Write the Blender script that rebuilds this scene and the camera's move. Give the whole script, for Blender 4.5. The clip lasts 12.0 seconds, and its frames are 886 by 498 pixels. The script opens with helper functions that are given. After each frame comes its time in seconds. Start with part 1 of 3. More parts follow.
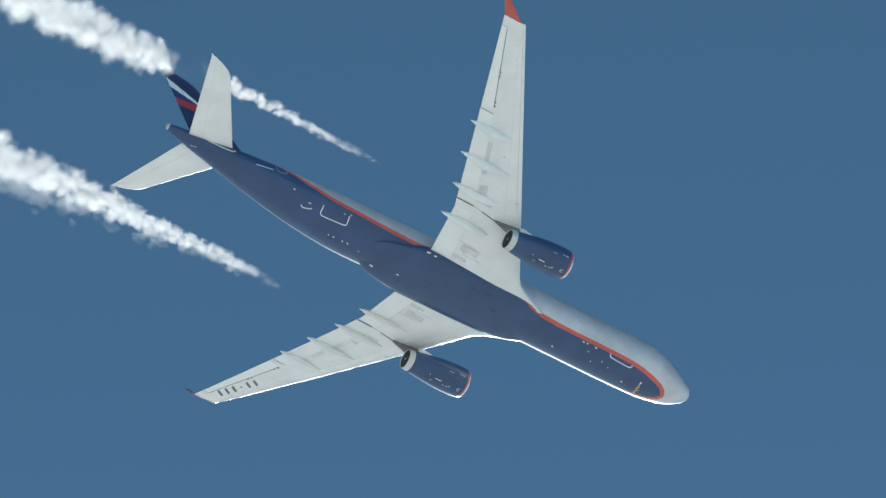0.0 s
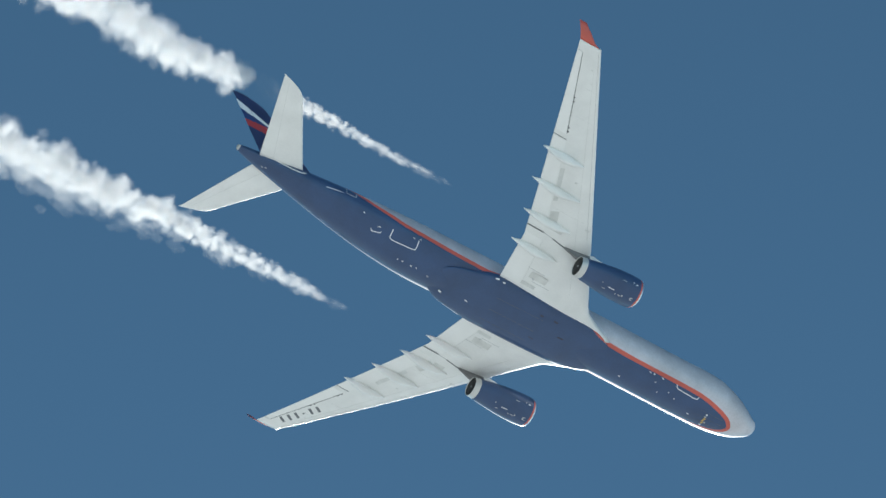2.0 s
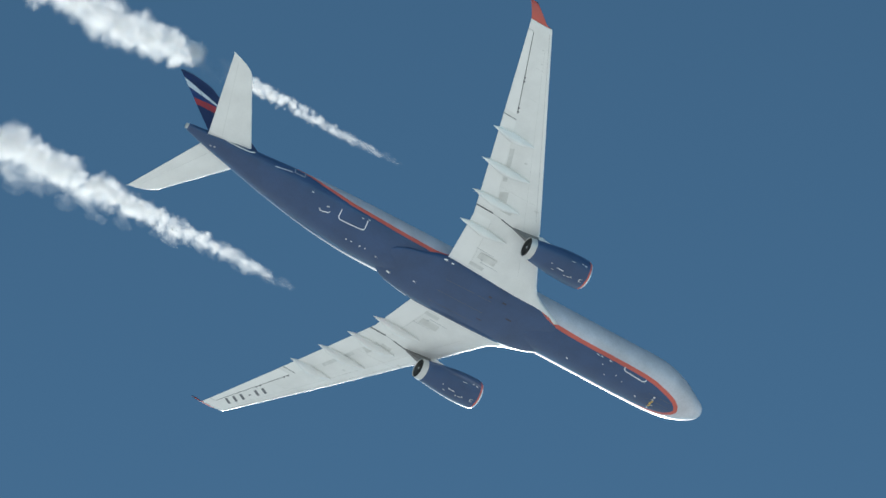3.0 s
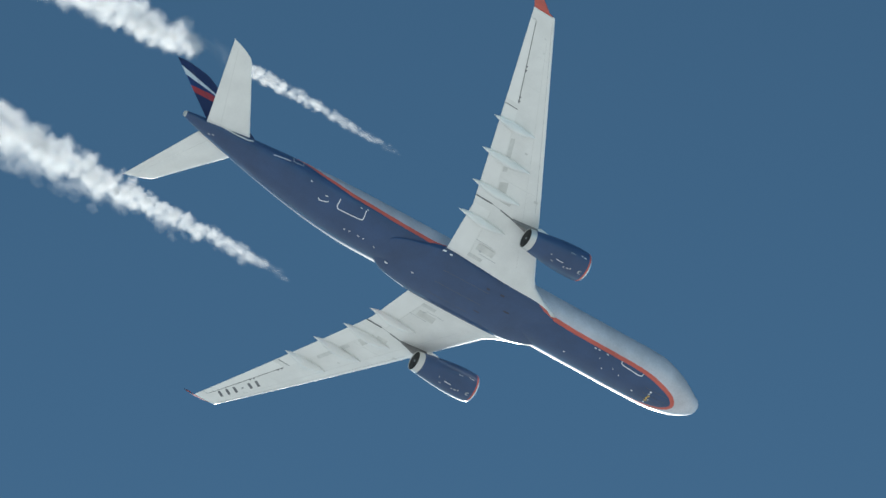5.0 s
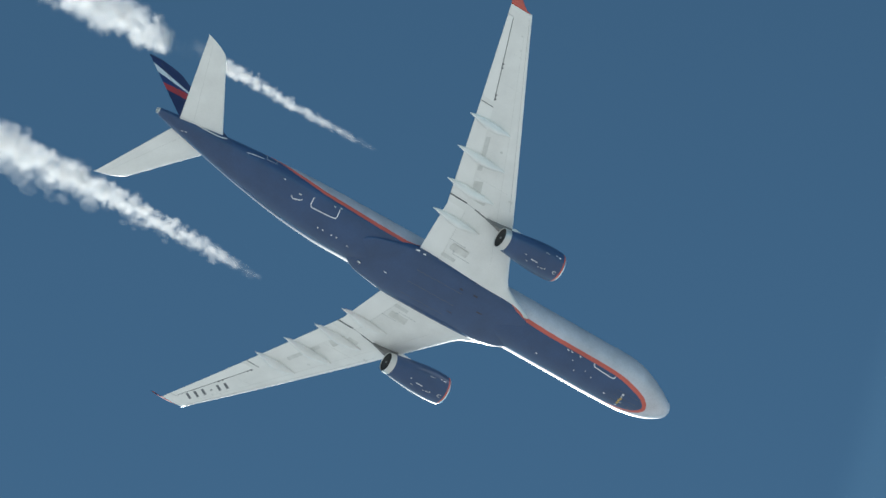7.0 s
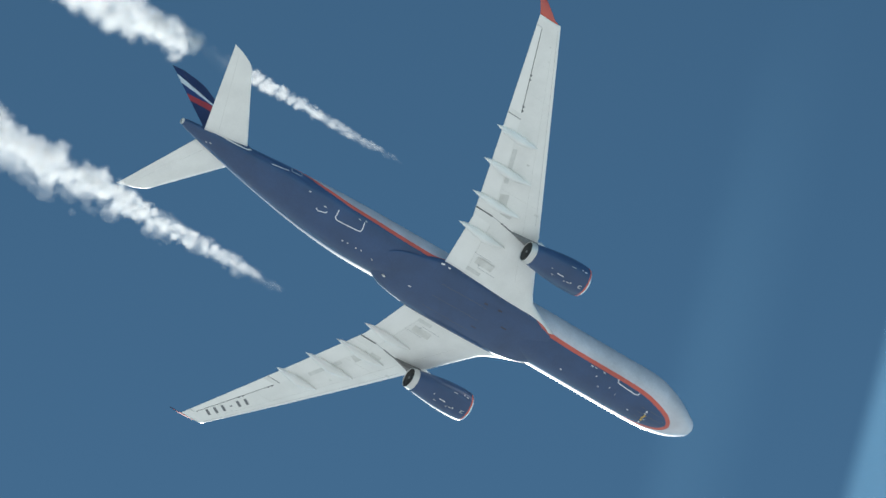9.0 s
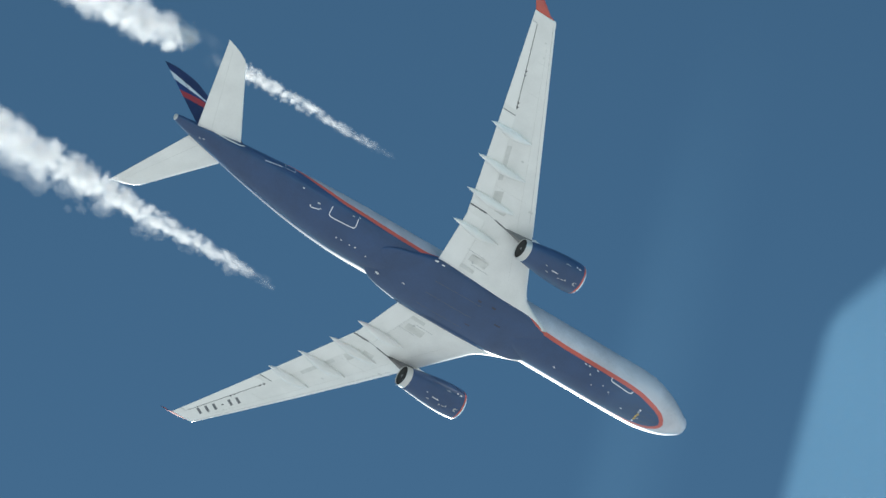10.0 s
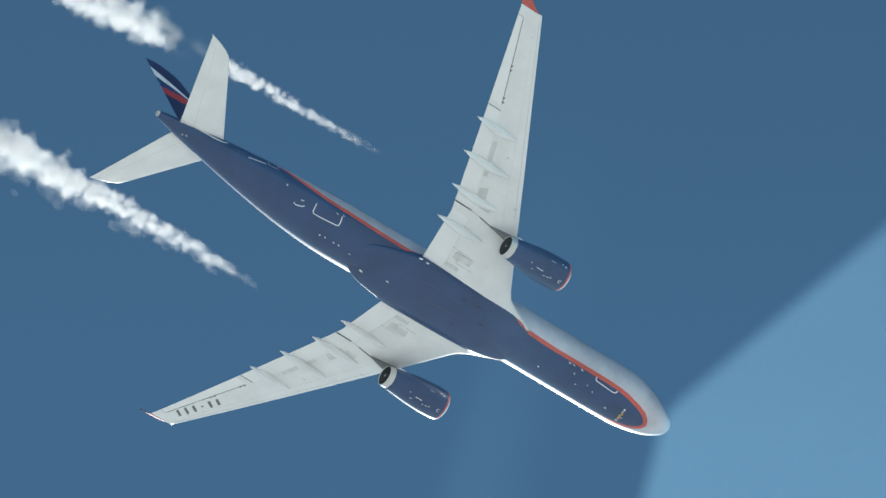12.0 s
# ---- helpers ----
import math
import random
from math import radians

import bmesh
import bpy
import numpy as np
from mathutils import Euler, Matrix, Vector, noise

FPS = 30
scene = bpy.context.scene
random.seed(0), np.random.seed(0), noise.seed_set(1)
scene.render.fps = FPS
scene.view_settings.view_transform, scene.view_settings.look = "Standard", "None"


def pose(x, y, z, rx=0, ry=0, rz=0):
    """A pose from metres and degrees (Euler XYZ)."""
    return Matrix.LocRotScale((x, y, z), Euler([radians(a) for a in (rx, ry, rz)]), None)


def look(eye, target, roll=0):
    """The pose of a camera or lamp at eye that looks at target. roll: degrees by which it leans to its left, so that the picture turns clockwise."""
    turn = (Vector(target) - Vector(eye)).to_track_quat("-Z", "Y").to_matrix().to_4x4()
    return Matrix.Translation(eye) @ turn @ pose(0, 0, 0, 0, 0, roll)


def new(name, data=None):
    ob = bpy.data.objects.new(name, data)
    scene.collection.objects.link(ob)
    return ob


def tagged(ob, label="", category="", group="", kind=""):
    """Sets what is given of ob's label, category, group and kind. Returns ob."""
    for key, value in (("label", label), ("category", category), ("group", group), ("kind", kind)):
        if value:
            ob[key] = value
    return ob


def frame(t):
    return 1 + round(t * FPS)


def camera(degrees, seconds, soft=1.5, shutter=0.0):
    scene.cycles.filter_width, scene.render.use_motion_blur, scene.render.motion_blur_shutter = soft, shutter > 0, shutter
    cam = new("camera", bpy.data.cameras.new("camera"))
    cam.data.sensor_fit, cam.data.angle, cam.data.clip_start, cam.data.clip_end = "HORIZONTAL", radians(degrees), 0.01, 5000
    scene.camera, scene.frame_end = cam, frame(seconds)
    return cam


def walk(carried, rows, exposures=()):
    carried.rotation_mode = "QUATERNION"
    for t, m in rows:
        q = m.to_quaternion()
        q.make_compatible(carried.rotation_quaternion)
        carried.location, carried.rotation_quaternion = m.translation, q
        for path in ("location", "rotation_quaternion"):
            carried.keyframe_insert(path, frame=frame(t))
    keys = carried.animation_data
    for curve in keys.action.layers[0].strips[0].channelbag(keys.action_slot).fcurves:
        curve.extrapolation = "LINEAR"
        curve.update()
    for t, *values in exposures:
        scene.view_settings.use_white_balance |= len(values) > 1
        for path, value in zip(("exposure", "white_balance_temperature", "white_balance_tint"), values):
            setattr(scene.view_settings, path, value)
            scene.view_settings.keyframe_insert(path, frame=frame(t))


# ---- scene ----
# Axes: the airliner flies towards -x, its starboard wing points to +y, z is up. The camera rides in another aircraft, at the origin.
cam = camera(12.0, 12.0, soft=1.5)
TURNS = [
    (0.0, 0.0203, -0.0050, -0.0040, 139.8811, 2.0996, 146.7038),
    (0.5, 0.0192, -0.0069, -0.0056, 140.0962, 1.9898, 146.5561),
    (1.0, 0.0180, -0.0125, -0.0092, 140.6612, 2.0094, 146.2708),
    (1.5, 0.0153, -0.0126, -0.0110, 140.8336, 1.7007, 146.2208),
    (2.0, 0.0156, -0.0155, -0.0122, 141.0064, 1.6745, 145.8844),
    (2.5, 0.0181, -0.0210, -0.0130, 141.2610, 1.9719, 145.4670),
    (3.0, 0.0246, -0.0255, -0.0107, 141.0889, 2.4924, 144.8819),
    (5.0, 0.0254, -0.0312, -0.0104, 141.6653, 3.2017, 143.9175),
    (5.5, 0.0232, -0.0280, -0.0098, 141.6721, 3.2164, 144.0045),
    (6.0, 0.0193, -0.0254, -0.0104, 141.7926, 2.9807, 143.9293),
    (6.5, 0.0222, -0.0330, -0.0111, 142.2608, 3.6790, 143.2597),
    (6.7, 0.0243, -0.0334, -0.0092, 142.2170, 4.1102, 143.0159),
    (8.5, 0.0091, -0.0203, -0.0080, 143.0658, 4.6539, 142.4008),
    (9.0, 0.0064, -0.0153, -0.0064, 143.1405, 4.8057, 142.2599),
    (9.5, 0.0053, -0.0122, -0.0048, 143.2182, 5.0679, 141.9958),
    (10.0, 0.0047, -0.0103, -0.0038, 143.4045, 5.3113, 141.8496),
    (10.5, 0.0031, -0.0079, -0.0031, 143.7593, 5.5864, 141.6243),
    (11.0, 0.0021, -0.0042, -0.0014, 144.0280, 6.0661, 141.4867),
    (11.5, 0.0011, -0.0014, -0.0002, 143.9185, 6.3086, 141.3290),
    (12.0, 0.0000, 0.0000, 0.0000, 143.9779, 6.5516, 141.2650),
]
walk(cam, [(t, pose(*p)) for t, *p in TURNS], exposures=[(t, e, 6350, 4.0) for t, e in ((0, 0.50), (2.5, 0.50), (5.0, 0.41), (6.5, 0.36), (8.5, 0.52), (12, 0.53))])

# the airliner slides slowly sideways past the other aircraft
FLIGHT = [
    (0, -192.66, -225.38, 325.22),
    (2, -196.17, -215.54, 326.62),
    (4, -199.44, -205.72, 327.44),
    (6, -202.54, -195.93, 327.87),
    (8, -205.38, -186.17, 327.68),
    (10, -208.04, -176.43, 327.07),
    (12, -210.45, -166.72, 325.90),
]

# ---- light ----
SUN = Vector((-0.50, -0.725, 0.475)).normalized()
world = bpy.data.worlds.new("sky")
scene.world = world
world.use_nodes = True
wn = world.node_tree.nodes
sky = wn.new("ShaderNodeTexSky")
sky.sky_type, sky.sun_disc = "NISHITA", False
sky.sun_elevation = math.asin(SUN.z)
sky.sun_rotation = math.atan2(SUN.x, SUN.y)
sky.altitude, sky.air_density, sky.dust_density, sky.ozone_density = 8000, 1.0, 0.2, 2.5
wn["Background"].inputs["Strength"].default_value = 0.12
air = wn.new("ShaderNodeVectorMath")
air.operation = "MULTIPLY"
air.inputs[1].default_value = (0.815, 1.02, 0.85)
world.node_tree.links.new(sky.outputs["Color"], air.inputs[0])
world.node_tree.links.new(air.outputs[0], wn["Background"].inputs["Color"])

sun = new("sun", bpy.data.lights.new("sun", "SUN"))
sun.data.energy, sun.data.angle, sun.data.color = 4.6, radians(0.53), (1.0, 0.96, 0.9)
sun.matrix_world = look(SUN * 1000, (0, 0, 0))
scene.cycles.transparent_max_bounces = 256


# ---- materials ----
def material(name, color, rough=0.5, metal=0.0, coat=0.0, var=0.06, scale=0.6, bump=0.0, spec=0.5, coat_rough=0.08):
    """A painted or metal surface with large blotches, fine grain and slight relief."""
    m = bpy.data.materials.new(name)
    m.use_nodes = True
    n, l = m.node_tree.nodes, m.node_tree.links
    b = n["Principled BSDF"]
    b.inputs["Metallic"].default_value = metal
    b.inputs["Coat Weight"].default_value = coat
    b.inputs["Coat Roughness"].default_value = coat_rough
    b.inputs["Specular IOR Level"].default_value = spec
    pos = n.new("ShaderNodeTexCoord")
    big, fine = n.new("ShaderNodeTexNoise"), n.new("ShaderNodeTexNoise")
    big.inputs["Scale"].default_value, big.inputs["Detail"].default_value = scale, 5
    fine.inputs["Scale"].default_value, fine.inputs["Detail"].default_value = scale * 14, 3
    for x in (big, fine):
        l.new(pos.outputs["Object"], x.inputs["Vector"])
    add = n.new("ShaderNodeMath")
    add.operation = "MULTIPLY_ADD"
    add.inputs[1].default_value = 0.35
    l.new(fine.outputs["Fac"], add.inputs[0])
    l.new(big.outputs["Fac"], add.inputs[2])
    span = n.new("ShaderNodeMapRange")
    span.inputs["From Min"].default_value, span.inputs["From Max"].default_value = 0.4, 0.95
    span.inputs["To Min"].default_value, span.inputs["To Max"].default_value = 1 - var, 1 + var
    l.new(add.outputs[0], span.inputs["Value"])
    mul = n.new("ShaderNodeVectorMath")
    mul.operation = "SCALE"
    mul.inputs[0].default_value = color
    l.new(span.outputs[0], mul.inputs["Scale"])
    l.new(mul.outputs[0], b.inputs["Base Color"])
    rg = n.new("ShaderNodeMapRange")
    rg.inputs["To Min"].default_value, rg.inputs["To Max"].default_value = rough * 0.8, rough * 1.25
    l.new(fine.outputs["Fac"], rg.inputs["Value"])
    l.new(rg.outputs[0], b.inputs["Roughness"])
    if bump:
        bp = n.new("ShaderNodeBump")
        bp.inputs["Strength"].default_value, bp.inputs["Distance"].default_value = bump, 0.02
        l.new(fine.outputs["Fac"], bp.inputs["Height"])
        l.new(bp.outputs[0], b.inputs["Normal"])
    return m


def banded(name, base, attribute, stops, metals=None, roughs=None):
    """A copy of a paint whose colour changes across the sharp paint borders held in a mesh attribute."""
    m = base.copy()
    m.name = name
    n, l = m.node_tree.nodes, m.node_tree.links
    at = n.new("ShaderNodeAttribute")
    at.attribute_name = attribute
    rng = n.new("ShaderNodeMapRange")
    rng.inputs["From Min"].default_value, rng.inputs["From Max"].default_value = -4, 4
    l.new(at.outputs["Fac"], rng.inputs["Value"])
    scaled = [x for x in n if x.type == "VECT_MATH"][0]
    outs = []
    for table in (stops, metals, roughs):
        if table is None:
            outs.append(None)
            continue
        ramp = n.new("ShaderNodeValToRGB")
        ramp.color_ramp.interpolation = "CONSTANT"
        e = ramp.color_ramp.elements
        while len(e) < len(table):
            e.new(0.5)
        for el, (d, c) in zip(e, table):
            el.position = min(max((d + 4) / 8, 0), 1)
            el.color = (*c, 1)
        l.new(rng.outputs[0], ramp.inputs["Fac"])
        outs.append(ramp)
    l.new(outs[0].outputs["Color"], scaled.inputs[0])
    if outs[1]:
        l.new(outs[1].outputs["Color"], n["Principled BSDF"].inputs["Metallic"])
    if outs[2]:
        l.new(outs[2].outputs["Color"], n["Principled BSDF"].inputs["Roughness"])
    return m


BLUE, RED, SILVER = (0.024, 0.062, 0.155), (0.56, 0.10, 0.07), (0.60, 0.60, 0.64)
blue_paint = material("blue_paint", BLUE, rough=0.6, coat=0.5, coat_rough=0.12, var=0.18, scale=0.35)
white_paint = material("white_paint", (0.79, 0.80, 0.78), rough=0.5, coat=0.8, coat_rough=0.4, var=0.075, scale=0.45)
red_paint = material("red_paint", RED, rough=0.35, coat=0.3)
lip_metal = material("lip_metal", (0.82, 0.83, 0.84), rough=0.28, metal=0.9)
nozzle_metal = material("nozzle_metal", (0.62, 0.62, 0.6), rough=0.4, metal=0.6)
heat_metal = material("heat_metal", (0.22, 0.22, 0.22), rough=0.5, metal=0.5, var=0.25, scale=1.5)
soot = material("soot", (0.025, 0.024, 0.024), rough=0.7, metal=0.3)
seam_dark = material("seam_dark", (0.09, 0.10, 0.11), rough=0.6)
flap_paint = material("flap_paint", (0.84, 0.85, 0.83), rough=0.5, coat=0.8, coat_rough=0.4, var=0.04, scale=0.5)
slat_paint = material("slat_paint", (0.78, 0.80, 0.80), rough=0.4, coat=0.6, coat_rough=0.3, var=0.04)
seam_pale = material("seam_pale", (0.66, 0.675, 0.655), rough=0.5, var=0.1, scale=1.5)
gear_paint = material("gear_paint", (0.66, 0.67, 0.645), rough=0.55, var=0.14, scale=1.3)
seam_grey = material("seam_grey", (0.50, 0.52, 0.52), rough=0.6)
mark_grey = material("mark_grey", (0.16, 0.175, 0.19), rough=0.6)
line_white = material("line_white", (0.8, 0.81, 0.82), rough=0.4)
stain = material("stain", (0.035, 0.04, 0.07), rough=0.6)
yellow = material("yellow", (0.62, 0.42, 0.08), rough=0.5)
fuselage_paint = banded("fuselage_paint", blue_paint, "livery", [(-4, BLUE), (0, RED), (0.42, SILVER)], [(-4, (0, 0, 0)), (0.42, (0.7, 0.7, 0.7))], [(-4, (0.6, 0.6, 0.6)), (0.42, (0.66, 0.66, 0.66))])
NAVY = (0.022, 0.035, 0.11)
fin_paint = banded("fin_paint", blue_paint, "flag", [(-4, NAVY), (0, (0.45, 0.045, 0.05)), (1, (0.02, 0.045, 0.16)), (2, (0.8, 0.81, 0.82)), (3, NAVY)])


def vapour(name, alpha, color=(0.955, 0.957, 0.965)):
    m = bpy.data.materials.new(name)
    m.use_nodes = True
    n, l = m.node_tree.nodes, m.node_tree.links
    n.remove(n["Principled BSDF"])
    d, tl, tp, rf = n.new("ShaderNodeBsdfDiffuse"), n.new("ShaderNodeBsdfTranslucent"), n.new("ShaderNodeBsdfTransparent"), n.new("ShaderNodeBsdfRefraction")
    for x in (d, tl, rf):
        x.inputs["Color"].default_value = (*color, 1)
    # ice crystals throw most of the light forwards; light scattered within the puff is painted in by bending the normal
    # along the fixed sunlight
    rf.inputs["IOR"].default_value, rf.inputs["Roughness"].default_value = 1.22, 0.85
    face, sun_bend, unit = n.new("ShaderNodeNewGeometry"), n.new("ShaderNodeVectorMath"), n.new("ShaderNodeVectorMath")
    sun_bend.operation, unit.operation = "MULTIPLY_ADD", "NORMALIZE"
    sun_bend.inputs[1].default_value, sun_bend.inputs[2].default_value = (0.6, 0.6, 0.6), -SUN
    l.new(face.outputs["Normal"], sun_bend.inputs[0])
    l.new(sun_bend.outputs[0], unit.inputs[0])
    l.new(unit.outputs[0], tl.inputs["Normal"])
    a, b, c = n.new("ShaderNodeMixShader"), n.new("ShaderNodeMixShader"), n.new("ShaderNodeMixShader")
    a.inputs[0].default_value = 0.53
    c.inputs[0].default_value = 0.15
    l.new(d.outputs[0], a.inputs[1])
    l.new(tl.outputs[0], a.inputs[2])
    l.new(a.outputs[0], c.inputs[1])
    l.new(rf.outputs[0], c.inputs[2])
    pos, ns, rng = n.new("ShaderNodeTexCoord"), n.new("ShaderNodeTexNoise"), n.new("ShaderNodeMapRange")
    ns.inputs["Scale"].default_value, ns.inputs["Detail"].default_value = 1.1, 2
    l.new(pos.outputs["Object"], ns.inputs["Vector"])
    l.new(ns.outputs["Fac"], rng.inputs["Value"])
    rng.inputs["From Min"].default_value, rng.inputs["From Max"].default_value = 0.35, 0.65
    rng.inputs["To Min"].default_value, rng.inputs["To Max"].default_value = alpha * 0.35, min(alpha * 1.65, 1.0)
    l.new(rng.outputs[0], b.inputs[0])
    l.new(tp.outputs[0], b.inputs[1])
    l.new(c.outputs[0], b.inputs[2])
    l.new(b.outputs[0], n["Material Output"].inputs["Surface"])
    return m


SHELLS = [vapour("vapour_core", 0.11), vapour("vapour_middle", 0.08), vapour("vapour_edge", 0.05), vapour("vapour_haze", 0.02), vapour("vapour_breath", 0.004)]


# ---- helpers for building ----
def part(name, data, mat, parent, label="", smooth=True, origin=None):
    """Links (verts, faces) or a bmesh as one mesh object under a thing or a part."""
    me = bpy.data.meshes.new(name)
    if isinstance(data, bmesh.types.BMesh):
        data.to_mesh(me)
        data.free()
    else:
        me.from_pydata([tuple(v) for v in data[0]], [], data[1])
    for m in mat if isinstance(mat, (list, tuple)) else [mat]:
        me.materials.append(m)
    if smooth:
        me.shade_smooth()
    me.update()
    ob = new(name, me)
    if parent:
        ob.parent = parent
    if origin:
        ob.location = origin
    if label:
        ob["label"] = label
    return ob


def loft(rings, caps=True):
    """Joins rings of equal length, each a closed loop, into one skin."""
    n = len(rings[0])
    verts = [v for r in rings for v in r]
    faces = [(i * n + j, i * n + (j + 1) % n, (i + 1) * n + (j + 1) % n, (i + 1) * n + j) for i in range(len(rings) - 1) for j in range(n)]
    if caps:
        faces += [tuple(range(n))[::-1], tuple(range((len(rings) - 1) * n, len(rings) * n))]
    return verts, faces


def merged(*pieces):
    verts, faces = [], []
    for v, f in pieces:
        k = len(verts)
        verts += list(v)
        faces += [tuple(i + k for i in q) for q in f]
    return verts, faces


def ribbon(points, normals, width, lift=0.012, thick=0.012):
    """A thin raised strip along a line on a surface."""
    pts, nor = [Vector(p) for p in points], [Vector(q).normalized() for q in normals]
    rings = []
    for i, p in enumerate(pts):
        way = (pts[min(i + 1, len(pts) - 1)] - pts[max(i - 1, 0)]).normalized()
        side = way.cross(nor[i]).normalized() * width / 2
        low, up = p + nor[i] * (lift - thick), p + nor[i] * lift
        rings.append([low - side, low + side, up + side, up - side])
    return loft(rings)


def curve(table):
    xs, ys = [a for a, _ in table], [b for _, b in table]
    # smooth steps between the stations
    def at(x):
        if x <= xs[0]:
            return ys[0]
        for i in range(len(xs) - 1):
            if x <= xs[i + 1]:
                h = xs[i + 1] - xs[i]
                s = (x - xs[i]) / h
                m = [(ys[min(k + 1, len(xs) - 1)] - ys[max(k - 1, 0)]) / (xs[min(k + 1, len(xs) - 1)] - xs[max(k - 1, 0)]) for k in (i, i + 1)]
                return (2 * s**3 - 3 * s**2 + 1) * ys[i] + (s**3 - 2 * s**2 + s) * h * m[0] + (3 * s**2 - 2 * s**3) * ys[i + 1] + (s**3 - s**2) * h * m[1]
        return ys[-1]
    return at


# ---- ground ----
def ground():
    bm = bmesh.new()
    bmesh.ops.create_grid(bm, x_segments=24, y_segments=24, size=60000)
    m = material("cloud_field", (0.62, 0.63, 0.63), rough=0.95, var=0.2, scale=0.0006, spec=0.1)
    g = part("ground", bm, m, None, smooth=False, origin=(0, 0, -3000))
    tagged(g, "pale sunlit cloud and haze far below", "ground", kind="structure")


ground()

# ---- the airliner ----
plane = new("airliner")
plane.location = FLIGHT[0][1:]
tagged(plane, "jet airliner in flight, dark blue belly, silver top, white wings", "airplane")

top = curve([(0.0, -0.93), (0.12, -0.55), (0.5, -0.15), (1, 0.12), (2, 0.77), (3, 1.44), (4, 2.03), (5.5, 2.62), (7.5, 2.82), (9, 2.82), (40, 2.82), (50, 2.82), (53, 2.82), (56, 2.82), (59, 2.83), (61, 2.84), (62.3, 2.83), (62.85, 2.8)])
bottom = curve([(0.0, -0.97), (0.12, -1.4), (0.5, -1.8), (1, -2.1), (2, -2.47), (3, -2.66), (4, -2.75), (5.5, -2.81), (7.5, -2.82), (9, -2.82), (40, -2.82), (42, -2.78), (44, -2.62), (47, -2.15), (50, -1.5), (53, -0.75), (56, 0.08), (59, 0.95), (61, 1.55), (62.3, 1.98), (62.85, 2.2)])
half = curve([(0.0, 0.02), (0.12, 0.46), (0.5, 0.93), (1, 1.19), (2, 1.73), (3, 2.14), (4, 2.44), (5.5, 2.73), (7.5, 2.82), (9, 2.82), (40, 2.82), (42, 2.81), (44, 2.75), (47, 2.58), (50, 2.3), (53, 1.93), (56, 1.5), (59, 1.02), (61, 0.7), (62.3, 0.46), (62.85, 0.3)])


def skin(x, deg, lift=0.0):
    """A point of the fuselage and its outward direction; deg turns from the keel towards starboard."""
    a = radians(deg)
    # the forward fuselage hangs a little nose-down
    w, h, c = half(x), (top(x) - bottom(x)) / 2, (top(x) + bottom(x)) / 2 - 0.024 * max(26 - max(x, 10), 0) + 0.035 * max(5 - x, 0)
    nor = Vector((0, math.sin(a) / max(w, 0.01), -math.cos(a) / max(h, 0.01))).normalized()
    return Vector((x, w * math.sin(a), c - h * math.cos(a))) + nor * lift, nor


BORDER = [(3.7, 0), (3.9, 9), (4.4, 18), (5.26, 24.6), (7.1, 33.4), (8.5, 36.8), (10, 38.2), (17, 39), (20.4, 42.2), (21.5, 46), (23, 56), (25, 68), (33, 68), (35, 62.8), (38.4, 65), (41.8, 69), (45.2, 72.7), (48.4, 86), (50.2, 102), (52, 122), (54, 150), (56, 180)]


steps = np.linspace(0, len(BORDER) - 1, 900)
edge_x, edge_deg = (np.interp(steps, range(len(BORDER)), [b[k] for b in BORDER]) for k in (0, 1))


def livery(x, deg, r):
    """Metres from the lower edge of the painted stripe; below it negative."""
    deg = min(deg % 360, 360 - deg % 360)
    d = np.sqrt(((edge_x - x) ** 2 + (np.radians(edge_deg - deg) * r) ** 2).min())
    inside = x > edge_x[0] and deg < np.interp(x, edge_x, edge_deg)
    return float(np.clip(-d if inside else d, -3.9, 3.9))


def fuselage():
    xs = [0.0, 0.03, 0.07, 0.12, 0.2, 0.3, 0.42, 0.56, 0.75, 1.0] + [1.0 + 0.2 * i for i in range(1, 41)] + [9 + 0.5 * i for i in range(1, 107)] + [62.3, 62.5, 62.7, 62.85]
    n = 96
    verts, faces = loft([[skin(x, 360 * j / n)[0] for j in range(n)] for x in xs])
    ob = part("fuselage", (verts, faces), fuselage_paint, plane)
    values = [livery(x, 360 * j / n, max(half(x), 0.4)) for x in xs for j in range(n)]
    at = ob.data.attributes.new("livery", "FLOAT", "POINT")
    at.data.foreach_set("value", values)
    return ob


body = fuselage()

# belly fairing round the wing roots
f_half = curve([(19.0, 1.2), (20.5, 2.3), (22, 2.8), (24, 3.08), (27, 3.22), (31, 3.25), (34, 3.14), (36.5, 2.66), (38.2, 2.26), (39.2, 1.82), (40.2, 1.1)])
f_low = curve([(19.0, -2.6), (20.5, -2.72), (22, -2.86), (24, -3.0), (27, -3.1), (31, -3.12), (34, -3.08), (36.5, -2.95), (38.4, -2.8), (40.2, -2.6)])
f_top = curve([(19.0, -2.0), (20.5, -1.4), (22, -1.0), (24, -0.7), (27, -0.2), (32, 0.1), (34, -0.3), (36.5, -1.25), (38.4, -1.7), (40.2, -2.1)])


def belly(x, deg):
    """A point of the fairing's squarish section."""
    a = radians(deg)
    s, c = math.sin(a), math.cos(a)
    mid, h = (f_low(x) + f_top(x)) / 2, (f_top(x) - f_low(x)) / 2
    return Vector((x, f_half(x) * math.copysign(abs(s) ** 0.82, s), mid - h * math.copysign(abs(c) ** 0.82, c)))


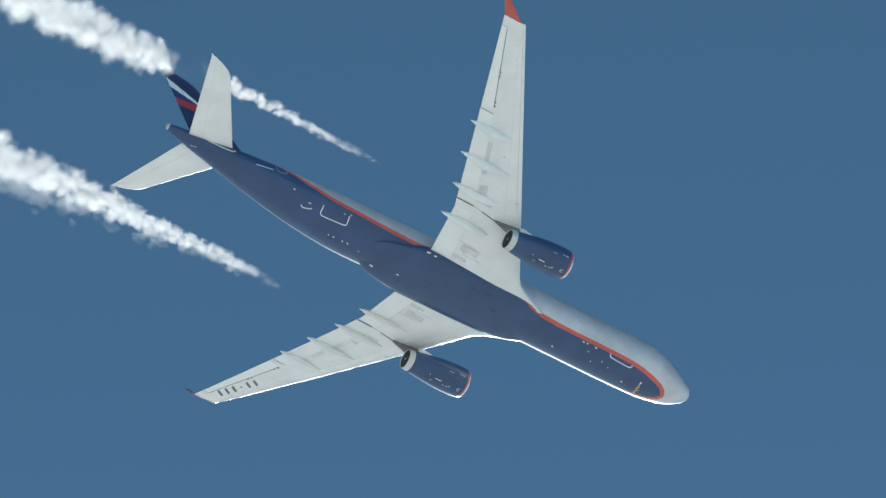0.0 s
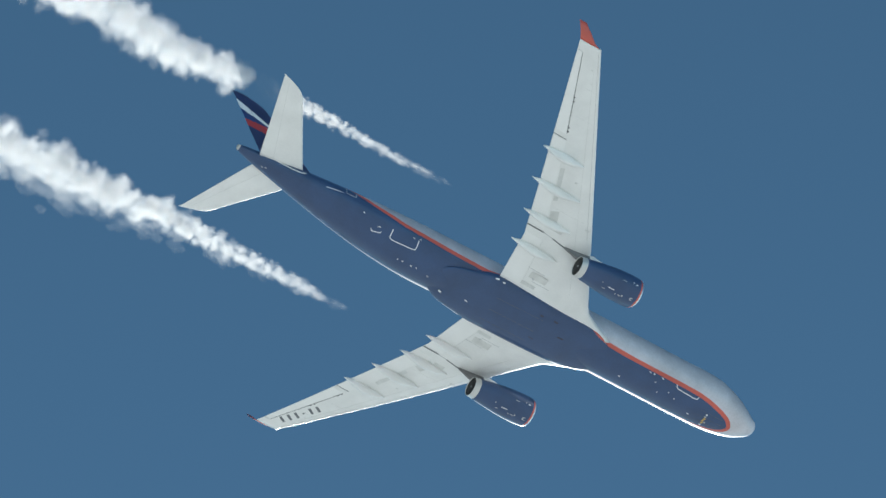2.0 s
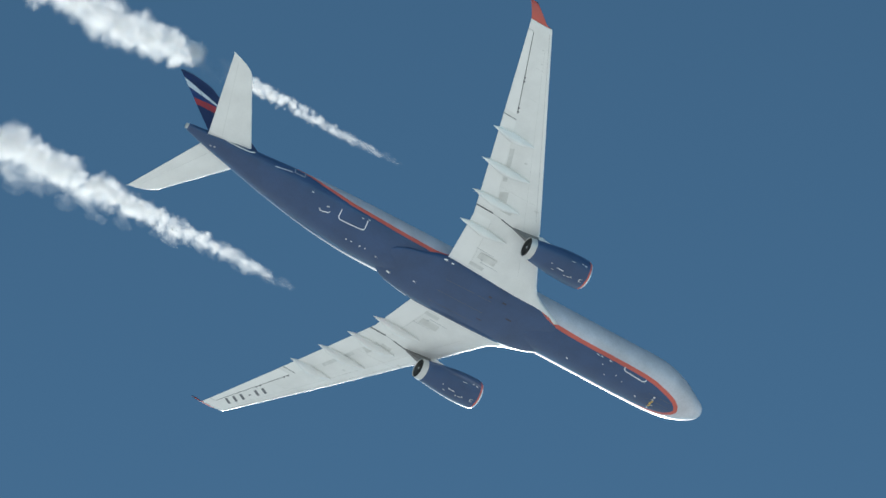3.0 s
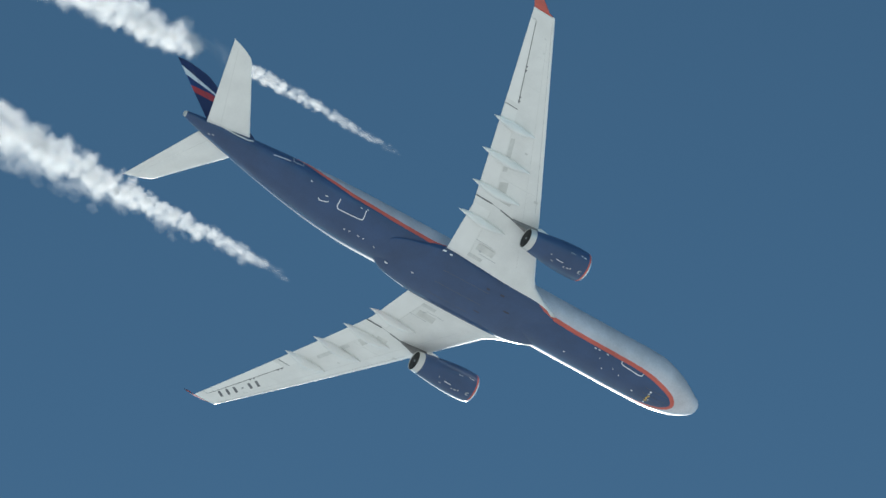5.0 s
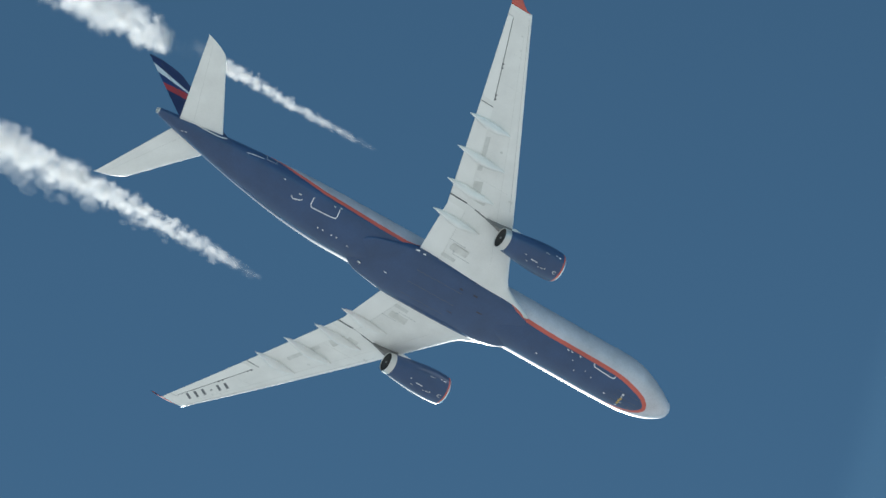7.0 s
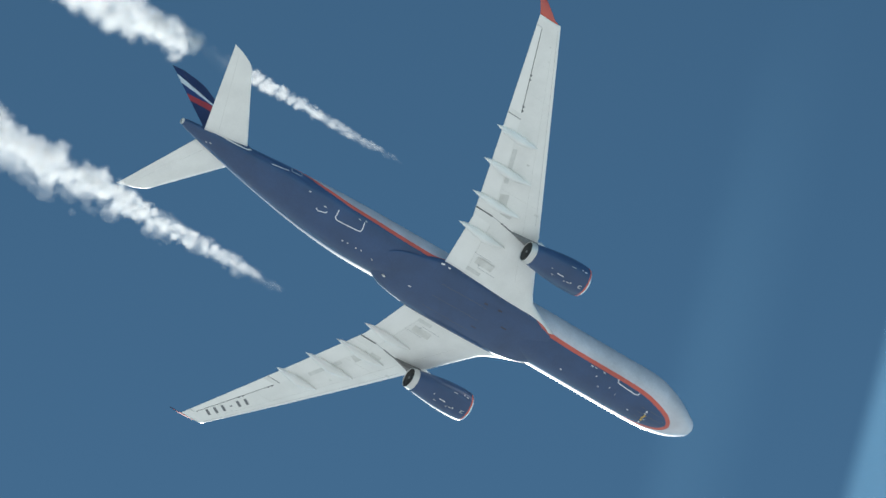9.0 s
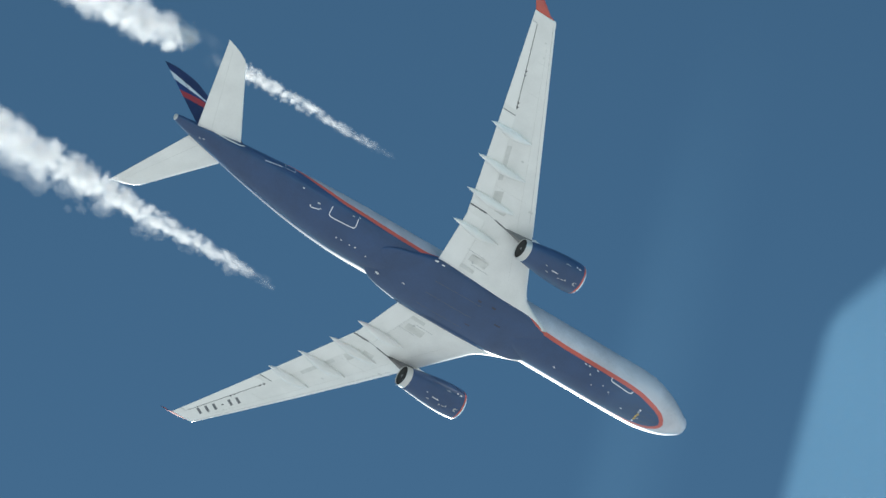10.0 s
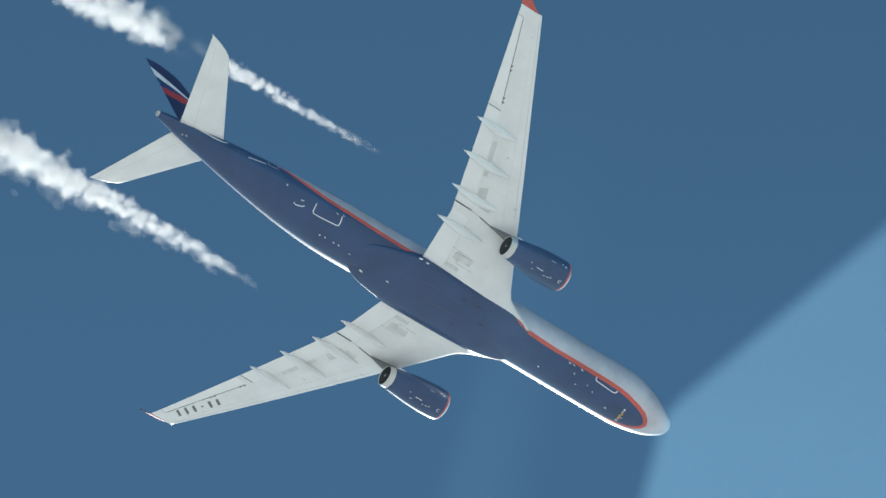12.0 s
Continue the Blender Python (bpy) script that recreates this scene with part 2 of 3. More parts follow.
def belly_fairing():
    xs = [19.0 + 0.3 * i for i in range(71)]
    rings = [[belly(min(x, 40.2), 360 * j / 72) for j in range(72)] for x in xs]
    ob = part("belly_fairing", loft(rings), fuselage_paint, plane, "dark blue belly fairing")
    at = ob.data.attributes.new("livery", "FLOAT", "POINT")
    at.data.foreach_set("value", [livery(v.x, math.degrees(math.atan2(abs(v.y), -v.z)), 2.9) for r in rings for v in r])
    return ob


belly_part = belly_fairing()


# wings
def lead(y):
    # the root is drawn forward into a fillet
    return 21.33 + 0.632 * y - (2.3 * ((4.3 - y) / 1.8) ** 1.6 if y < 4.3 else 0)


def trail(y):
    return 33.6 + 0.13 * y if y < 8.6 else 34.718 + 0.3662 * (y - 8.6)


def level(y):
    return -1.75 + 0.13 * (y - 2.5) + 0.75 * ((y - 2.5) / 26.5) ** 2


def thick(y):
    return 0.128 - 0.035 * min(y / 12, 1)


def foil(c, t):
    return 5 * t * (0.2969 * c**0.5 - 0.126 * c - 0.3516 * c**2 + 0.2843 * c**3 - 0.1036 * c**4) * (1 + 0.9 * math.exp(-c / 0.03))


def under(x, y, lift=0.0):
    """The wing's lower surface at x, and |y|."""
    a = abs(y)
    ch = trail(a) - lead(a)
    c = min(max((x - lead(a)) / ch, 0), 1)
    return Vector((x, y, level(a) - 0.85 * foil(c, thick(a)) * ch - lift))


def wing_ring(x0, chord, t, y, z, tilt=(0, 0, 1), n=18):
    cs = [0.5 - 0.5 * math.cos(math.pi * i / n) for i in range(n + 1)]
    up = Vector(tilt)
    base = Vector((x0, y, z))
    low = [base + Vector((c * chord, 0, 0)) - up * 0.85 * foil(c, t) * chord for c in cs]
    high = [base + Vector((c * chord, 0, 0)) + up * 1.05 * foil(c, t) * chord for c in cs[-2:0:-1]]
    return low + high


def wing(side):
    ys = [2.2, 2.5, 2.8, 3.1, 3.4, 3.7, 4.0, 4.3, 4.8, 5.5, 6.5, 7.5, 8.3, 8.6, 9, 10, 11.5, 13, 15, 17, 19, 21, 23, 25, 27, 28.2, 28.8, 29.1]
    rings = [wing_ring(lead(y), trail(y) - lead(y), thick(y), side * y, level(y)) for y in ys]
    w = part("wing", loft(rings), white_paint, plane, "white swept wing with flap-track fairings")
    # upturned tip
    tip = []
    for k in range(9):
        s = k / 8
        y = 29.1 + 1.02 * (s * 0.75 + 0.25 * math.sin(s * 1.57))
        z = level(29.1) + 1.55 * s ** 1.25
        chord = (2.3 if k == 0 else 1.94) * (1 - s) + 0.8 * s
        aft = trail(29.1) - 0.02 + 0.68 * s
        tip.append(wing_ring(aft - chord, chord, 0.09, side * y, z, (0, -side * 0.7 * s, 1), 10))
    # slats, whose round noses catch the sun
    for y0, y1 in ((4.0, 8.9), (9.9, 15.6), (15.65, 21.9), (21.95, 28.6)):
        rings = []
        for i in range(9):
            y = y0 + (y1 - y0) * i / 8
            r = 0.17 - 0.0035 * y
            rings.append([Vector((lead(y) + 0.13 - r * 1.25 * math.cos(2 * math.pi * j / 20), side * y, level(y) - 0.05 + r * math.sin(2 * math.pi * j / 20))) for j in range(20)])
        part("slat", loft(rings, caps=False), slat_paint, w)
    part("winglet", loft(tip), red_paint, w, "orange-red upturned wing tip")
    # flap track fairings
    for y, a, b in ((7.55, 30.0, 35.65), (10.95, 30.7, 36.5), (14.35, 31.9, 37.75), (17.8, 33.8, 38.8)):
        n, rings = 26, []
        for i in range(n + 1):
            s = i / n
            x = a + (b - a) * s
            r = 0.40 * (math.sin(math.pi * min(s / 1.15, 1)) ** 0.75 if s < 0.55 else 1) * (1 if s < 0.55 else max(1 - ((s - 0.55) / 0.45) ** 1.6, 0.02)) + 0.01
            z = (under(min(x, trail(y)), y).z if s < 0.75 else level(y) - 0.05) - 0.22 * math.sin(math.pi * min(s * 0.9, 1))
            if x > trail(y) - 0.7:
                z = level(y) - 0.10
            rings.append([Vector((x, side * (y + 0.95 * r * math.sin(2 * math.pi * j / 16)), z - 0.12 * math.sin(math.pi * s) + 1.6 * r * math.cos(2 * math.pi * j / 16))) for j in range(16)])
        zs = [sum(v.z for v in q) / 16 for q in rings]
        for i in range(len(rings)):
            lo, hi = max(i - 4, 0), min(i + 5, len(rings))
            dz = sum(zs[lo:hi]) / (hi - lo) - zs[i]
            for v in rings[i]:
                v.z += dz
        part("flap_fairing", loft(rings), white_paint, w)

    def line(name, pts, width, mat):
        fine = []
        for (x0, y0), (x1, y1) in zip(pts[:-1], pts[1:]):
            k = max(int(math.hypot(x1 - x0, y1 - y0) / 0.4), 2)
            fine += [(x0 + (x1 - x0) * i / k, y0 + (y1 - y0) * i / k) for i in range(k)]
        fine.append(pts[-1])
        p = [under(x, side * y) for x, y in fine]
        part(name, ribbon(p, [(0, 0, -1)] * len(p), width), mat, w, smooth=False)

    line("aileron_gap", [(trail(20.0) - 1.4, 20.0), (trail(28.0) - 0.64, 28.0)], 0.055, seam_dark)
    for y in (20.2, 20.6, 23.2, 23.6):
        line("hinge", [(trail(y) - 1.55 + 0.095 * (y - 20), y), (trail(y) - 1.2 + 0.095 * (y - 20), y)], 0.16, seam_dark)
    line("aileron_end", [(trail(28.1) - 0.62, 28.1), (trail(28.1) - 0.05, 28.1)], 0.06, seam_grey)
    line("flap_end", [(trail(19.4) - 1.5, 19.4), (trail(19.4) - 0.05, 19.4)], 0.06, seam_dark)
    line("flap_gap", [(trail(9.37 + side * 0.25) - 0.02, 9.37 + side * 0.25), (33.1, 9.37 + side * 0.27)], 0.14, seam_dark)
    # the seam beside the pylon's port face
    line("pylon_seam", [(33.1, 9.37 + side * 0.27), (32.0, 9.37 + side * 0.14)], 0.05, seam_grey)
    line("pylon_seam", [(32.0, 9.37 + side * 0.14), (30.6, 9.37 - side * 0.08), (28.9, 9.37 - side * 0.36)], 0.12, seam_dark)
    line("slat_seam", [(lead(11) + 0.55, 11), (lead(28.6) + 0.3, 28.6)], 0.03, seam_grey)
    for y in (12.5, 22, 25):
        line("panel_seam", [(lead(y) + 0.5, y), (trail(y) - 1.9, y)], 0.02, seam_pale)
    for x, y, k in ((29.2, 11.9, 0.5), (33.4, 15.9, 0.3), (38.4, 25.6, 0.2), (39.2, 26.9, 0.2)):
        line("access_panel", [(x, y), (x + k, y)], k * 0.6, seam_pale)
    line("gear_door", [(29.6, 4.75), (31.6, 4.75)], 1.3, gear_paint)
    line("gear_door", [(30.3, 3.75), (31.9, 3.75)], 0.6, seam_pale)
    line("gear_door_edge", [(trail(3.6) - 2.35, 3.6), (trail(8.7) - 2.1, 8.7)], 0.03, seam_pale)
    # the shroud ahead of the flaps, of bare greyed panels
    line("shroud_panel", [(trail(10.6) - 2.6, 10.6), (trail(12.2) - 2.5, 12.2)], 0.9, gear_paint)
    line("shroud_panel", [(trail(13.2) - 2.2, 13.2), (trail(16.6) - 2.0, 16.6)], 0.45, seam_pale)
    line("spar_seam", [(lead(5) + 2.3, 5), (lead(27) + 0.75, 27)], 0.02, seam_pale)
    line("gear_door_edge", [(30.2, 5.6), (32.3, 5.6)], 0.04, seam_grey)
    line("gear_door_edge", [(28.9, 4.4), (31.0, 4.4)], 0.05, seam_grey)
    line("gear_door_edge", [(30.9, 4.6), (31.15, 4.75)], 0.16, seam_grey)
    line("bleed_panel", [(31.5, 10.35), (32.7, 10.35)], 0.75, gear_paint)

    def panel(name, y0, y1, deep0, deep1):
        """A hinged surface along the trailing edge, standing a little proud of the skin."""
        k = 24
        low, up = [], []
        for i in range(k + 1):
            y = y0 + (y1 - y0) * i / k
            deep = deep0 + (deep1 - deep0) * i / k
            for j in range(5):
                x = trail(y) - deep + (deep - 0.02) * j / 4
                low.append(under(x, side * y, 0.028))
                up.append(under(x, side * y, -0.01))
        n = 5
        quads = [(i * n + j, i * n + j + 1, (i + 1) * n + j + 1, (i + 1) * n + j) for i in range(k) for j in range(4)]
        m = len(low)
        quads += [tuple(q + m for q in f) for f in quads]
        rim = [i * n for i in range(k + 1)] + [k * n + j for j in range(1, 5)] + [i * n + 4 for i in range(k - 1, -1, -1)] + [3, 2, 1]
        quads += [(rim[i], rim[(i + 1) % len(rim)], rim[(i + 1) % len(rim)] + m, rim[i] + m) for i in range(len(rim))]
        part(name, (low + up, quads), flap_paint, w, smooth=False)

    panel("flap", 3.3, 8.85, 2.2, 1.95)
    panel("flap", 9.95, 19.3, 1.95, 1.5)
    panel("aileron", 19.9, 28.0, 1.33, 0.58)
    return w


wing_left, wing_right = wing(-1), wing(1)


# registration on the port wing, as plain bars
def registration():
    a, b = Vector((37.92, -23.22, 0)), Vector((40.39, -27.59, 0))
    along = (b - a).normalized()
    across = Vector((-along.y, along.x, 0))
    for k in range(6):
        m = a + (b - a) * ((k + 0.5) / 6)
        w, h = (0.42, 0.14) if k == 2 else (0.48, 0.85)
        pts = [m - across * h / 2, m, m + across * h / 2]
        p = [under(q.x, q.y) for q in pts]
        part("marking_bar", ribbon(p, [(0, 0, -1)] * 3, w * 0.8), mark_grey, wing_left, smooth=False)


registration()


# engines
def spun(profile, y, z0, droop=0.0, n=48, scarf=0.0):
    """A body turned about the engine's axis; profile of (x, r)."""
    return [[Vector((x + scarf * r * math.cos(2 * math.pi * j / n), y + r * math.sin(2 * math.pi * j / n), z0 + droop * (x - 21.5) + r * math.cos(2 * math.pi * j / n))) for j in range(n)] for x, r in profile]


def engine(side):
    y, z, dr = side * 9.37, -2.96, -0.03
    cowl = [(22.2, 1.55), (22.6, 1.585), (23.3, 1.605), (24.2, 1.585), (25.2, 1.52), (26.2, 1.41), (27.2, 1.28), (28.0, 1.165), (28.4, 1.10), (28.42, 1.04)]
    e = part("engine", loft(spun(cowl, y, z, dr), caps=False), blue_paint, plane, "dark blue jet engine nacelle")
    part("red_band", loft(spun([(22.2, 1.55), (22.1, 1.525), (22.0, 1.49)], y, z, dr), caps=False), red_paint, e, "orange-red ring")
    part("intake_lip", loft(spun([(22.0, 1.49), (21.9, 1.45), (21.82, 1.4), (21.79, 1.34), (21.83, 1.26), (21.98, 1.2), (22.6, 1.2)], y, z, dr), caps=False), lip_metal, e, "polished intake lip")
    part("fan", loft(spun([(22.6, 1.2), (22.58, 0.5), (22.2, 0.3), (22.0, 0.02)], y, z, dr), caps=True), soot, e)
    part("exhaust_nozzle", loft(spun([(28.38, 1.11), (28.6, 1.075), (28.97, 1.03), (29.02, 1.01), (29.0, 0.985), (28.9, 0.985)], y, z, dr), caps=False), nozzle_metal, e, "bare metal exhaust nozzle")
    part("exhaust_core", loft(spun([(28.93, 0.984), (28.4, 0.97), (27.6, 0.95), (27.62, 0.5), (27.64, 0.02)], y, z, dr)), soot, e, "sooty exhaust core")
    # pylon
    rings = []
    for i in range(15):
        s = i / 14
        x = 23.6 + 6.8 * s
        hi = -1.55 + 0.55 * min(s * 2, 1) if s < 0.5 else under(x, y).z + 0.15
        if s < 0.5:
            hi = (-1.62 + (under(27.9, y).z + 0.3 + 1.62) * s / 0.5)
        lo = z + dr * (x - 21.5) + (1.4 if s < 0.45 else 1.4 - 0.75 * (s - 0.45) / 0.2 if s < 0.65 else 0.65 + 1.1 * (s - 0.65) / 0.35)
        lo = min(lo, hi - 0.05)
        w = 0.30 * (math.sin(math.pi * min(s * 1.6, 0.5)) if s < 0.3125 else (1 - ((s - 0.3125) / 0.6875) ** 1.5)) + 0.03
        rings.append([Vector((x, y + w * a, lo + (hi - lo) * b)) for a, b in ((-1, 0), (1, 0), (1, 0.5), (0.9, 1), (-0.9, 1), (-1, 0.5))])
    part("pylon", loft(rings[:9]), white_paint, e, "pale engine pylon", smooth=False)
    # the dark grey holds both the stained metal and the shade over it
    part("heat_shield", loft(rings[8:]), heat_metal, e, "dark heat-stained pylon end, with its shade put into the grey", smooth=False)
    part("exhaust_plug", loft(spun([(27.7, 0.52), (28.3, 0.42), (28.85, 0.2), (29.05, 0.03)], y, z, dr, 24)), heat_metal, e, "grey metal exhaust plug")
    # latch marks and vents on the cowl
    for x, deg, lx, wd, mt in ((25.2, 167, 0.75, 0.09, line_white), (24.1, 178, 0.3, 0.10, seam_grey), (23.8, 174, 0.12, 0.22, seam_grey), (24.5, 180, 0.12, 0.16, seam_grey), (22.85, 171, 0.10, 0.34, seam_grey), (22.7, 176, 0.3, 0.07, seam_grey), (22.7, 166, 0.3, 0.07, seam_grey), (22.75, 113, 0.28, 0.11, line_white), (23.15, 111, 0.15, 0.10, line_white), (24.2, 118, 0.5, 0.07, seam_grey), (25.9, 182, 0.3, 0.07, seam_grey), (26.3, 160, 0.12, 0.12, seam_grey)):
        r = float(np.interp(x, [p[0] for p in cowl], [p[1] for p in cowl]))
        pts, nor = [], []
        for i in range(4):
            xx = x + lx * (i / 3 - 0.5)
            rr = float(np.interp(xx, [p[0] for p in cowl], [p[1] for p in cowl]))
            d = Vector((0, math.sin(radians(deg)), math.cos(radians(deg))))
            pts.append(Vector((xx, y, z + dr * (xx - 21.5))) + d * rr)
            nor.append(d)
        part("cowl_mark", ribbon(pts, nor, wd * 0.75), mt, e, smooth=False)


engine(-1)
engine(1)


# tail
def stabilizer(side):
    rings = []
    for k in range(15):
        s = [0, 0.1, 0.2, 0.3, 0.4, 0.5, 0.6, 0.7, 0.8, 0.86, 0.9, 0.94, 0.97, 0.99, 1.0][k]
        y = 0.3 + 9.44 * s
        le = 55.55 + 5.55 * s / 0.91 + (2.0 * ((s - 0.86) / 0.14) ** 2 if s > 0.86 else 0)
        te = 60.75 + (63.66 - 60.75) * s
        rings.append(wing_ring(le, max(te - le, 0.15), 0.09, side * y, 1.85 + 0.115 * y, n=12))
    st = part("stabilizer", loft(rings), white_paint, plane, "white horizontal stabilizer")
    pts = []
    for i in range(12):
        s = 0.08 + 0.84 * i / 11
        y = 0.3 + 9.44 * s
        le, te = 55.55 + 5.55 * s / 0.91, 60.75 + 2.91 * s
        c = 0.7
        pts.append(Vector((le + c * (te - le), side * y, 1.85 + 0.115 * y - 0.85 * foil(c, 0.09) * (te - le))))
    part("elevator_gap", ribbon(pts, [(0, 0, -1)] * 12, 0.03), seam_pale, st, smooth=False)


stabilizer(-1)
stabilizer(1)


def fin():
    zs = [1.6 + 9.75 * i / 40 for i in range(41)]
    n, rings, flag = 24, [], []
    for z in zs:
        s = (z - 2.8) / 8.5
        le = 53.6 + 6.75 * s + (1.2 * max(1 - (z - 2.6) / 1.2, 0) ** 2 * -1) + (1.3 * ((s - 0.9) / 0.1) ** 2 if s > 0.9 else 0)
        te = 60.1 + 3.55 * max(s, -0.1)
        ch = te - le
        cs = [0.5 - 0.5 * math.cos(math.pi * i / n) for i in range(n + 1)]
        ring = [Vector((le + c * ch, foil(c, 0.10) * ch, z)) for c in cs] + [Vector((le + c * ch, -foil(c, 0.10) * ch, z)) for c in cs[-2:0:-1]]
        rings.append(ring)
        for v in ring:
            # edges of the ribbon, which narrows towards the leading edge
            k = v.x - 63
            cuts = [7.0 + 0.13 * k, 7.75 + 0.02 * k, 9.2 + 0.40 * k, 10.15 + 0.57 * k]
            f = float(np.interp(v.z, cuts, [0, 1, 2, 3])) + min(v.z - cuts[0], 0) + max(v.z - cuts[3], 0)
            flag.append(float(np.clip(f, -3.9, 3.9)))
    f = part("fin", loft(rings), fin_paint, plane, "dark blue fin with a white, blue and red ribbon")
    at = f.data.attributes.new("flag", "FLOAT", "POINT")
    at.data.foreach_set("value", flag)
    for side in (-1, 1):
        pts = []
        for i in range(10):
            z = 3.4 + 7.3 * i / 9
            s = (z - 2.8) / 8.5
            le, te = 53.6 + 6.75 * s, 60.1 + 3.55 * s
            pts.append(Vector((le + 0.7 * (te - le), side * foil(0.7, 0.10) * (te - le), z)))
        part("rudder_gap", ribbon(pts, [(0, side, 0)] * 10, 0.03), seam_dark, f, smooth=False)


fin()


# marks, doors and small fittings of the fuselage
def skin_line(name, pts, width, mat, parent=body, label=""):
    fine = []
    for (x0, a0), (x1, a1) in zip(pts[:-1], pts[1:]):
        k = max(int(math.hypot(x1 - x0, (a1 - a0) * 0.05) / 0.25), 2)
        fine += [(x0 + (x1 - x0) * i / k, a0 + (a1 - a0) * i / k) for i in range(k)]
    fine.append(pts[-1])
    q = [skin(x, a) for x, a in fine]
    part(name, ribbon([p for p, _ in q], [n for _, n in q], width), mat, parent, label, smooth=False)


skin_line("cargo_door_outline", [(46.05, 53), (46.1, 36), (46.0, 32.5), (45.8, 31), (43.6, 35), (43.25, 36.5), (43.15, 40), (43.15, 58)], 0.09, line_white, label="white cargo door outline")
skin_line("bulk_door_outline", [(48.15, 30), (48.05, 27), (47.9, 26), (47.2, 31), (47.05, 35)], 0.08, line_white)
skin_line("bulk_latch", [(47.6, 42), (47.3, 43)], 0.12, seam_grey)
skin_line("rear_door_outline", [(53.7, 73), (51.9, 83)], 0.07, line_white)
skin_line("rear_hatch_outline", [(51.5, 108), (51.55, 86), (50.5, 86), (50.4, 107)], 0.05, seam_grey)
skin_line("front_cargo_outline", [(11.05, 38.5), (11.0, 33.5), (10.85, 31.5), (8.7, 28.6), (8.35, 30), (8.25, 35)], 0.09, line_white)
for x, a, w, m in ((6.3, -15, 0.22, yellow), (6.4, -8, 0.25, yellow), (6.35, -2, 0.2, yellow), (6.45, 3, 0.14, seam_grey), (6.45, 9, 0.16, line_white), (6.25, -23, 0.14, line_white), (6.1, -11, 0.1, seam_grey)):
    skin_line("gear_door_mark", [(x - 0.11, a), (x + 0.11, a)], w, m)
skin_line("gear_door_seam", [(4.4, 0), (7.3, 0)], 0.025, seam_dark)
skin_line("gear_door_seam", [(4.4, -14), (7.3, -13)], 0.025, seam_dark)
skin_line("gear_door_seam", [(4.4, 14), (7.3, 13)], 0.025, seam_dark)
for x, a, k in ((44.25, 0.5, 0.13), (43.7, 2, 0.13), (42.7, 2.5, 0.15), (42.1, 3.5, 0.13), (40.65, -1.5, 0.2), (17.05, -5, 0.2), (8.3, -9.5, 0.2), (14.4, 34.5, 0.22), (13.9, 35, 0.18), (12.85, 35, 0.22), (49.4, 55, 0.16), (43.75, 57.5, 0.2), (43.05, 61, 0.2), (12.6, 3, 0.08), (11.5, 14, 0.08), (10.6, 8, 0.07), (13.4, 21, 0.08), (59.8, 8, 0.18), (60.15, -2.5, 0.18)):
    skin_line("drain", [(x - k * 0.75, a), (x + k * 0.4, a + 1)], 0.085, line_white if k < 0.17 or x < 20 else seam_grey)
skin_line("stabilizer_seal", [(59.6, 92), (58.6, 84), (57.4, 80), (56.4, 82), (55.9, 92)], 0.14, seam_pale)
for turn in (-1, 1):
    skin_line("cockpit_window", [(2.5, turn * 112), (3.5, turn * 118)], 0.4, soot, label="dark cockpit window")
skin_line("antenna", [(30.0, 180), (30.6, 180)], 0.1, line_white)


def belly_mark(name, x, deg, long, wide, mat, drop=0.02):
    p = [belly(x + long * (i / 3 - 0.5), deg) for i in range(4)]
    part(name, ribbon(p, [(0, math.sin(radians(deg)) * 0.6, -1)] * 4, wide, drop, drop), mat, belly_part, smooth=False)


belly_mark("drain_mast", 38.5, -22, 0.35, 0.13, line_white, 0.1)
belly_mark("root_fitting", 34.2, 76, 0.4, 0.14, line_white, 0.06)
belly_mark("root_fitting", 33.4, 70, 0.3, 0.12, line_white, 0.05)
belly_mark("light_lens", 35.7, -6, 0.3, 0.08, line_white, 0.04)
for x, deg, long, wide in ((24.9, 8, 0.7, 0.18), (26.4, 35, 0.5, 0.2), (28.1, 33, 0.4, 0.2), (27.5, -12, 0.6, 0.12)):
    belly_mark("vent", x, deg, long, wide, stain, 0.01)
for deg in (0.01, 24, -24):
    belly_mark("door_seam", 30.5, deg, 5.6, 0.03, seam_dark, 0.006)

# bare metal ring at the tail end
part("tail_exhaust", loft([[Vector((x, r * math.sin(2 * math.pi * j / 24), 2.5 + r * math.cos(2 * math.pi * j / 24))) for j in range(24)] for x, r in ((62.7, 0.34), (63.0, 0.27), (63.0, 0.22), (62.8, 0.2))]), seam_grey, body, "bare metal exhaust ring")


# ---- condensation trails ----
def lumps(seed, count=9):
    """A few knobbly balls of unit size."""
    rnd = random.Random(seed)
    made = []
    for k in range(count):
        bm = bmesh.new()
        bmesh.ops.create_icosphere(bm, subdivisions=3, radius=1)
        off = Vector((rnd.uniform(0, 50), rnd.uniform(0, 50), rnd.uniform(0, 50)))
        for v in bm.verts:
            d = noise.noise(v.co * 1.2 + off) * 0.4 + noise.noise(v.co * 2.4 + off) * 0.2 + noise.noise(v.co * 5.2 + off) * 0.07
            v.co *= 1 + d
        made.append((np.array([v.co for v in bm.verts]), np.array([[q.index for q in f.verts] for f in bm.faces])))
        bm.free()
    return made


BALLS = lumps(5)
TRAILS = []


